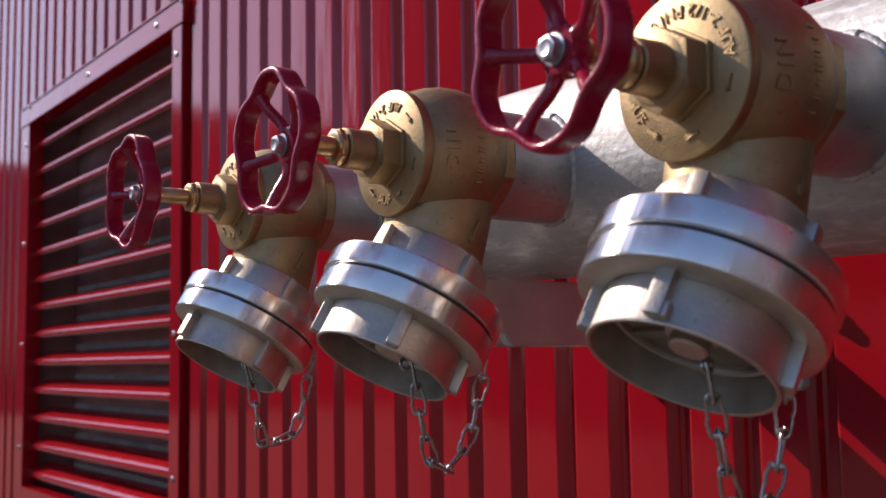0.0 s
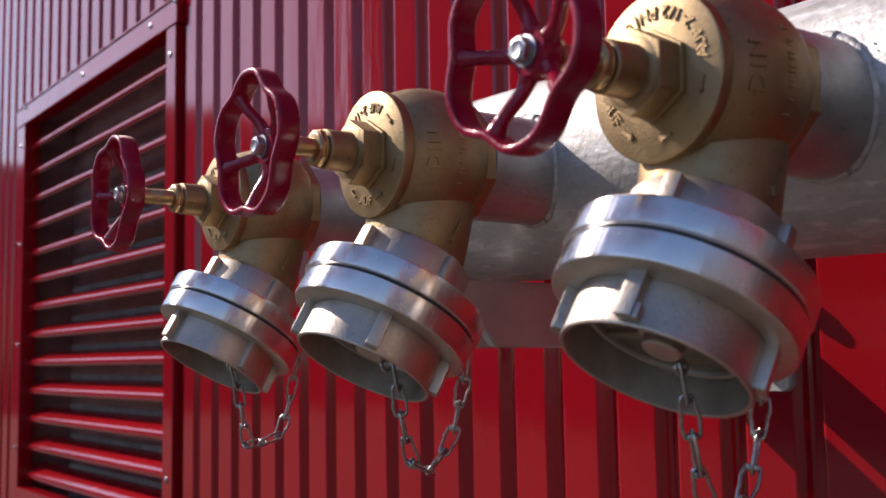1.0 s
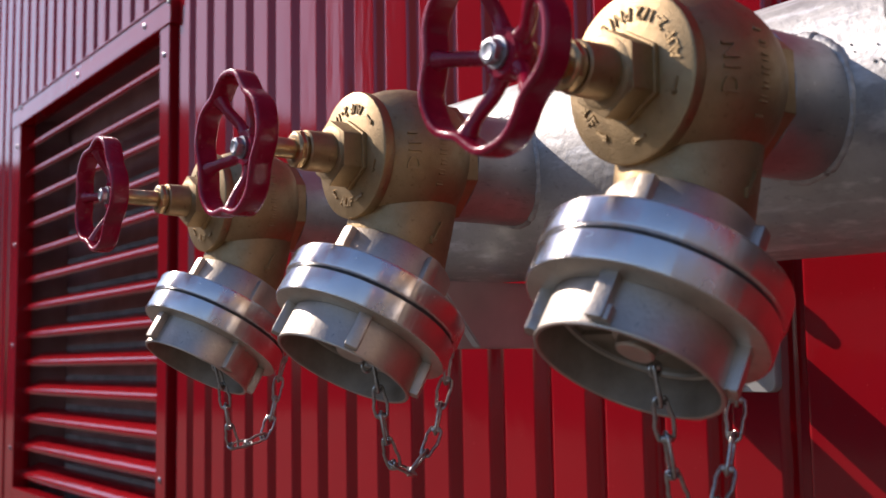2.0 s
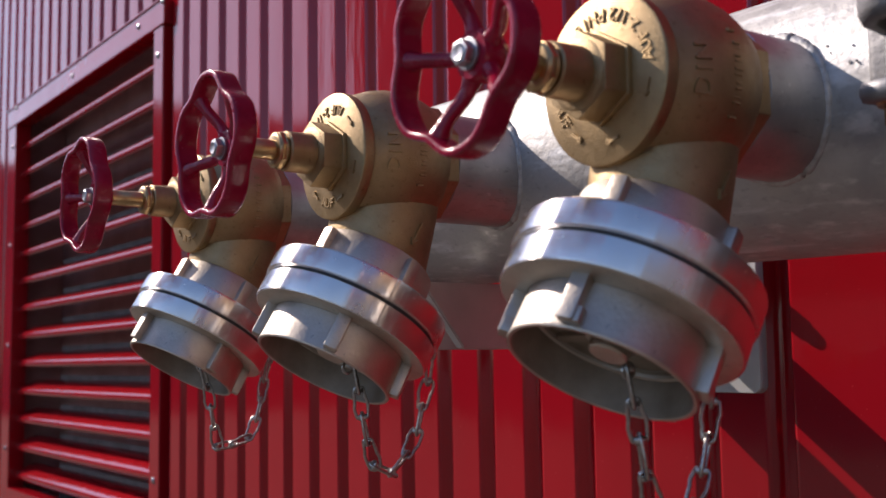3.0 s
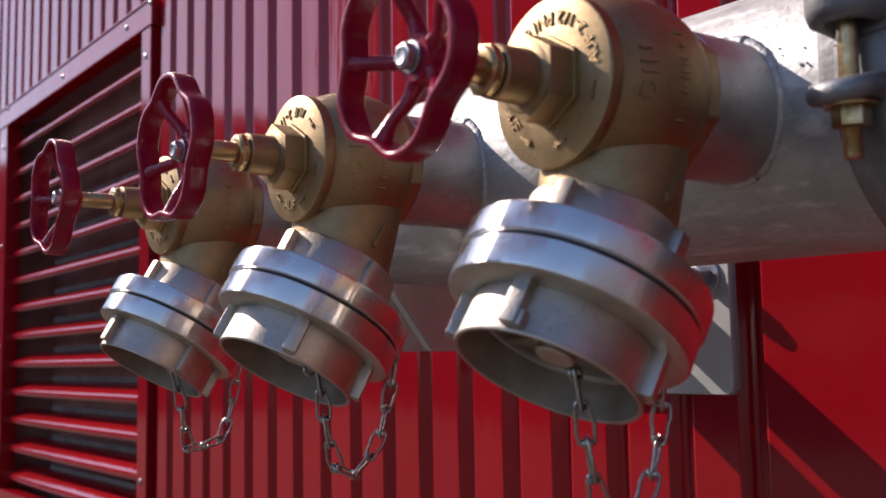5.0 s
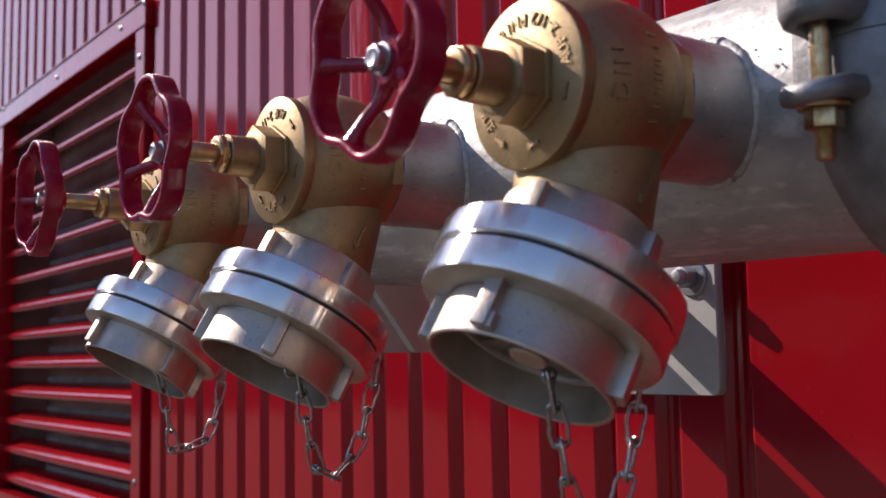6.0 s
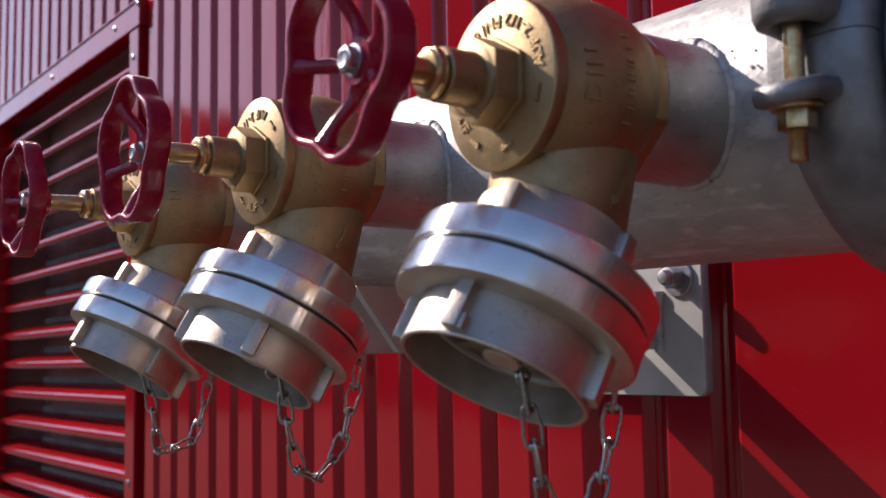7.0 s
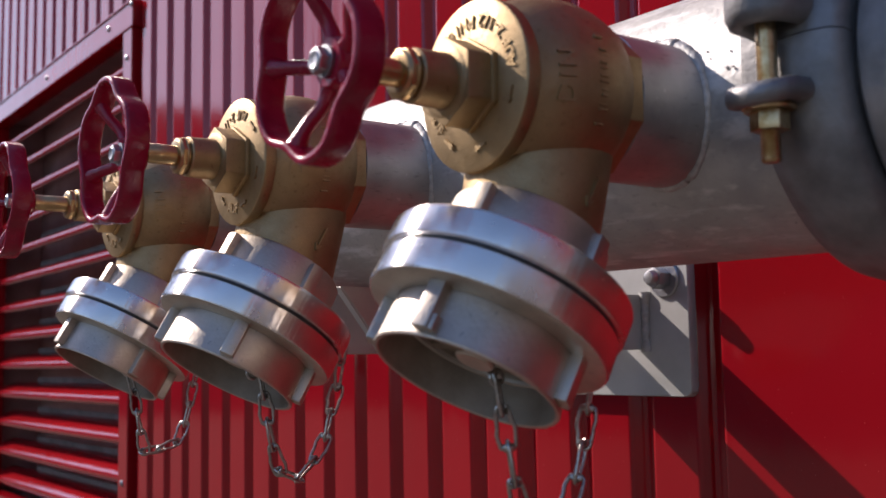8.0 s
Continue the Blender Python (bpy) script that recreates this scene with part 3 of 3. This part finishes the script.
def valve(index, dip, text_turn, lug_from):
    y, z = VALVES[index]
    v = thing("hydrant_valve", (X0 + DEEPER[index], y, z), "brass angle valve with a dark red handwheel on the header pipe", "valve", "valves along the header pipe")
    # barrel of the body along the stem, its dome, and the spout
    bm = lathe([(-0.0655, 0.030), (-0.0650, 0.0385), (-0.062, 0.0400), (-0.056, 0.0428), (-0.048, 0.0456), (-0.038, 0.0474), (-0.028, 0.0474), (-0.019, 0.0459), (-0.012, 0.0436), (-0.0068, 0.0412), (-0.0050, 0.0395), (-0.0045, 0.030)], (1, 0, 0), n=72)
    body = part("body", bm, cast_brass, v)
    part("spout", lathe([(0.000, 0.0350), (0.020, 0.0352), (0.036, 0.0350), (0.050, 0.0346), (0.062, 0.0342), (0.080, 0.0340)], (-0.0160, 0, -0.0690), (-0.0265, 0, -0.010), n=64), cast_brass, body)
    part("end_hexagon", prism(bmesh.new(), polygon(8, 0.0410, math.pi / 8), (1, 0, 0), -0.0155, 0.0031, bevel=0.0008), cast_brass, body)
    part("seal_ring", lathe([(0.0028, 0.034), (0.0028, 0.0372), (0.0034, 0.0372), (0.0034, 0.034)], (1, 0, 0), n=56, caps=False), rubber, body, "dark thread seal")
    bm = lathe([(-0.0725, 0), (-0.0725, 0.0400), (-0.0718, 0.0411), (-0.0705, 0.0414), (-0.0660, 0.0414), (-0.0648, 0.0408), (-0.0642, 0.0392)], (1, 0, 0), n=72)
    disc = part("bonnet_disc", bm, cast_brass, v, "round cast bonnet with raised lettering")
    for word, start, step in (("AUF", 0, 9.6), ("2-1/2", 34, 10.7), ("PN16", 79, 11.5), ("AUF", 186, 9.6)):
        bm = bmesh.new()
        ring_text(bm, word, text_turn + start, 0.0308, -0.0725, 0.0086, step)
        part("raised_word", bm, cast_brass, disc)
    for at, flip in ((-27, math.pi), (131, 0), (163, math.pi), (225, 0), (273, math.pi)):
        rot, c = on_face(radians(text_turn + at), 0.0308, -0.0725)
        bm = bmesh.new()
        arrow(bm, Matrix.Translation(c) @ rot @ Matrix.Rotation(flip, 4, "Z"), 0.0080, 0.0014, 0.0010)
        part("raised_arrow", bm, cast_brass, disc)
    # DIN and a line of maker's marks on the flank, reading upwards
    bm = bmesh.new()
    for k, ch in enumerate("DIN"):
        zz = -0.0095 + 0.0080 * k
        yy = -math.sqrt(0.0449 ** 2 - zz * zz)
        face = Vector((-0.32, yy / 0.0449, zz / 0.0449)).normalized()   # the body narrows towards the bonnet
        up = (Vector((-1, 0, 0)) + face * face.x).normalized()
        flank = Matrix((up.cross(face), up, face)).transposed().to_4x4()
        letters(bm, ch, 0.0122, 0.0005, Matrix.Translation((-0.0515, yy, zz)) @ flank)
    part("raised_word", bm, cast_brass, body)
    for k in range(7):
        zz = -0.0205 + 0.0064 * k
        yy = -math.sqrt(0.0474 ** 2 - zz * zz)
        bm = bmesh.new()
        for side in (-0.0013, 0.0013):
            box(bm, (-0.0346 + 0.0006 * (k % 3), yy - 0.0005, zz + side - 0.0006), (-0.0296 + 0.0005 * (k % 2), yy + 0.001, zz + side + 0.0006), bevel=0.0003)
        part("raised_mark", bm, cast_brass, body)
    bm = bmesh.new()
    c = OUT * 0.060 + E2 * 0.0352
    arrow(bm, Matrix.Translation(c) @ Matrix((OUT, E1, E2)).transposed().to_4x4(), 0.016, 0.0010, 0.0010)
    part("raised_arrow", bm, cast_brass, body)
    # bonnet nut, neck, gland and stem
    bm = prism(bmesh.new(), polygon(6, 0.0215, 0.52), (-1, 0, 0), 0.0720, 0.0885, bevel=0.0011)
    prism(bm, polygon(6, 0.0230, 0.52), (-1, 0, 0), 0.0720, 0.0755, bevel=0.0010)
    lathe([(0.0880, 0.0180), (0.0892, 0.0160), (0.0896, 0.0131), (0.1066, 0.0128), (0.1076, 0.0118), (0.1076, 0.006)], (-1, 0, 0), n=40, bm=bm)
    part("bonnet_nut", bm, cast_brass, v)
    bm = lathe([(0.1070, 0.0100), (0.1092, 0.0100), (0.1094, 0.0116), (0.1100, 0.0121), (0.1108, 0.0118)], (-1, 0, 0), n=40)
    prism(bm, polygon(8, 0.0124, 0.2), (-1, 0, 0), 0.1104, 0.1134, bevel=0.0007)
    lathe([(0.1132, 0.0112), (0.1144, 0.0104), (0.1149, 0.0092), (0.1149, 0.0060)], (-1, 0, 0), n=40, bm=bm)
    part("gland_nut", bm, turned_brass, v)
    part("stem", lathe([(0.1140, 0.0064), (0.1300, 0.0064), (0.1305, 0.0062), (0.1390, 0.0062), (0.1430, 0.0060)], (-1, 0, 0), n=28), turned_brass, v)
    handwheel(v, dip, REACH[index], (0.0, 0.0026, 0.0)[index])
    # fixed half of the hose coupling
    bm = lathe([(0.0770, 0.0330), (0.0770, 0.0385), (0.0785, 0.0398), (0.1025, 0.0412), (0.1036, 0.0330)], OUT, n=72, caps=False)
    cpl = part("coupling_collar", bm, cast_alu, v, "cast aluminium hose coupling collar")
    part("coupling_ring", lathe([(0.1026, 0.040), (0.1026, 0.0600), (0.1034, 0.0606), (0.1046, 0.0610), (0.1158, 0.0610), (0.1170, 0.0606), (0.1175, 0.0598), (0.1180, 0.0555), (0.1180, 0.040)], OUT, n=112), machined, cpl, "shiny turned aluminium ring")
    for k in range(4):
        a = radians(lug_from + 87 * k)
        ray = E1 * math.cos(a) + E2 * math.sin(a)
        side = ray.cross(OUT)
        m = Matrix((ray, side, OUT)).transposed().to_4x4()
        part("coupling_lug", box(bmesh.new(), (0.037, -0.0046, 0.0790), (0.0450, 0.0046, 0.1024), m, bevel=0.0024), cast_alu, cpl)
    bm = tube(smooth_path([OUT * 0.093 + E1 * 0.046 + Vector((0.006 * math.cos(t), 0, 0.006 * math.sin(t))) for t in [k * math.pi / 4 for k in range(8)]], 3, True), 0.0012, closed=True)
    part("chain_eye", bm, chain_steel, cpl)
    return v


def cap(index, lug_turn):
    """The blanking cap that closes the coupling: ring, cup, lugs and the hub for its chain."""
    y, z = VALVES[index]
    c = thing("blanking_cap", (X0 + DEEPER[index], y, z), "aluminium blanking cap locked onto the brass valve's hose coupling", "cap", "caps on the valves")
    part("cap_ring", lathe([(0.1186, 0.040), (0.1186, 0.0555), (0.1192, 0.0584), (0.1202, 0.0596), (0.1334, 0.0598), (0.1346, 0.0592), (0.1349, 0.0582), (0.1343, 0.0450)], OUT, n=112), machined, c, "shiny turned aluminium ring")
    part("flange_face", lathe([(0.1345, 0.0589), (0.1353, 0.0579), (0.1357, 0.0450), (0.1347, 0.0449)], OUT, n=112, caps=False), cast_alu, c, "rough cast underside of the ring")
    part("seal", lathe([(0.1174, 0.0540), (0.1174, 0.0582), (0.1192, 0.0582), (0.1192, 0.0540)], OUT, n=80, caps=False), rubber, c, "black rubber seal in the joint")
    part("cup", lathe([(0.1335, 0.0446), (0.1380, 0.0449), (0.1573, 0.0454), (0.1590, 0.0459), (0.1599, 0.0455), (0.1600, 0.0440), (0.1594, 0.0434)], OUT, n=96, caps=False), cast_alu, c)
    part("cup_lining", lathe([(0.1596, 0.0435), (0.1583, 0.0431), (0.1380, 0.0418), (0.1325, 0.0413)], OUT, n=96, caps=False), cup_inside, c, "dull darker inside of the cup")
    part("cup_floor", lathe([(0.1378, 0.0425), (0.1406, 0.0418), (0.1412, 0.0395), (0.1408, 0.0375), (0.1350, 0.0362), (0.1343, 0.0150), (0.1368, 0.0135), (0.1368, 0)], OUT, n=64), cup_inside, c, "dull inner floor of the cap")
    part("floor_ring", lathe([(0.1400, 0.0412), (0.1418, 0.0402), (0.1424, 0.0388), (0.1416, 0.0374), (0.1400, 0.0370)], OUT, n=64, caps=False), cast_alu, c)
    hub = part("hub", lathe([(0.1338, 0.0135), (0.1433, 0.0128), (0.1440, 0.0100), (0.1488, 0.0096), (0.1498, 0.0086), (0.1499, 0)], OUT, n=40), cast_alu, c)
    for k in range(3):
        a = radians(30 + 120 * k)
        ray = E1 * math.cos(a) + E2 * math.sin(a)
        m = Matrix((ray, ray.cross(OUT), OUT)).transposed().to_4x4()
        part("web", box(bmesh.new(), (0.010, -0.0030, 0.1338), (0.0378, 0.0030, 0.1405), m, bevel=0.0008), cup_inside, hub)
    for turn in lug_turn:
        a = radians(turn)
        ray = E1 * math.cos(a) + E2 * math.sin(a)
        m = Matrix((ray, ray.cross(OUT), OUT)).transposed().to_4x4()
        bm = box(bmesh.new(), (0.0435, -0.0044, 0.1350), (0.0512, 0.0044, 0.1578), m, bevel=0.0016)
        if index == 0:
            box(bm, (0.0435, 0.0030, 0.1500), (0.0500, 0.0068, 0.1580), m, bevel=0.0014)      # the hook at its foot
        part("lug", bm, cast_alu, c)
    eye = [OUT * (0.1493 + 0.0035 * math.cos(t)) + E1 * (0.0150 + 0.0035 * math.sin(t)) for t in [k * math.pi / 4 for k in range(8)]]
    part("chain_eye", tube(smooth_path(eye, 3, True), 0.0011, closed=True), chain_steel, c)


LINK_MESH = []


def link_mesh():
    """A long wire link whose ends are wound into a small knot."""
    if not LINK_MESH:
        L, w, r = 0.0108, 0.0046, 0.00108
        line = []
        for k in range(28):
            a = 2 * math.pi * k / 28
            x = (L - w) * (1 if math.cos(a) > 0 else -1) * min(1, abs(math.cos(a)) * 1.6) + w * math.cos(a)
            line.append(Vector((x, w * math.sin(a) * (0.80 if x < 0 else 1.0), 0)))
        bm = tube(line, r, closed=True, n=8)
        coil = [Vector((-L + 0.0022 + 0.0010 * k / 12, 0.0026 * math.cos(k * 1.05), 0.0026 * math.sin(k * 1.05))) for k in range(19)]
        tube(coil, r, bm, n=8)
        LINK_MESH.append(finish(bm, "link", chain_steel, 60))
    return LINK_MESH[0]


def chain(index, points):
    y, z = VALVES[index]
    c = thing("cap_chain", (X0, y, z), "knotted steel wire chain hanging from the blanking cap", "chain", "chains of the caps")
    path = smooth_path([(px - X0, dy, pz - z) for px, dy, pz in points], 24)
    gone = [0.0]
    for a, b in zip(path, path[1:]):
        gone.append(gone[-1] + (b - a).length)
    step, s, k = 0.0172, 0.008, 0

    def at(d):
        for i in range(len(path) - 1):
            if gone[i + 1] >= d:
                return path[i].lerp(path[i + 1], (d - gone[i]) / max(1e-9, gone[i + 1] - gone[i]))
        return path[-1]
    while s < gone[-1] - 0.004:
        a, b = at(max(0, s - 0.009)), at(min(gone[-1], s + 0.009))
        u, v, w = basis(b - a, (0, 1, 0))
        turn = radians(35 + 90 * k + random.uniform(-16, 16))
        rot = Matrix((w, u * math.cos(turn) + v * math.sin(turn), v * math.cos(turn) - u * math.sin(turn))).transposed().to_4x4()
        ob = new("link", link_mesh())
        ob.parent = c
        ob.matrix_basis = Matrix.Translation((a + b) / 2) @ rot
        s += step
        k += 1


TURN_OF = (radians(173), radians(49), radians(176))
LETTER_TURN = (8.6, 66, 65)
LUG_TURN = ((62, 157, 224, 292, 0), (38, 119, 206, 270, 330), (83, 174, 240, 300, 20))
COLLAR_LUG = (75, 85, 88)
for i in range(3):
    valve(i, TURN_OF[i], LETTER_TURN[i], COLLAR_LUG[i])
    cap(i, LUG_TURN[i])
chain(0, [(0.3965, 0, 1.0960), (0.3985, 0, 1.0860), (0.4005, 0, 1.0767), (0.4030, 0, 1.0640), (0.4048, 0, 1.0533), (0.4072, 0, 1.0430), (0.4120, 0, 1.0300), (0.4195, 0, 1.0195), (0.4290, 0, 1.0215), (0.4375, 0, 1.0300), (0.4435, 0, 1.0393), (0.4490, 0, 1.0540), (0.4527, 0, 1.0665), (0.4545, 0, 1.0777), (0.4575, 0, 1.0920), (0.4580, 0, 1.1150)])
chain(1, [(0.3960, 0, 1.0985), (0.3985, 0, 1.0895), (0.4000, 0, 1.0760), (0.4035, 0, 1.0585), (0.4078, 0, 1.0420), (0.4135, 0, 1.0285), (0.4195, 0, 1.0243), (0.4285, 0, 1.0320), (0.4345, 0, 1.0375), (0.4420, 0, 1.0440), (0.4472, 0, 1.0630), (0.4508, 0, 1.0765), (0.4552, 0, 1.0905), (0.4565, 0, 1.1100), (0.4570, 0, 1.1240)])
chain(2, [(0.3985, 0, 1.0970), (0.4030, 0, 1.0835), (0.4052, 0, 1.0712), (0.4083, 0, 1.0571), (0.4109, 0, 1.0429), (0.4155, 0, 1.0265), (0.4200, 0, 1.0285), (0.4288, 0, 1.0340), (0.4449, 0, 1.0393), (0.4498, 0, 1.0587), (0.4543, 0, 1.0730), (0.4571, 0, 1.0913), (0.4616, 0, 1.1054), (0.4600, 0, 1.1250)])
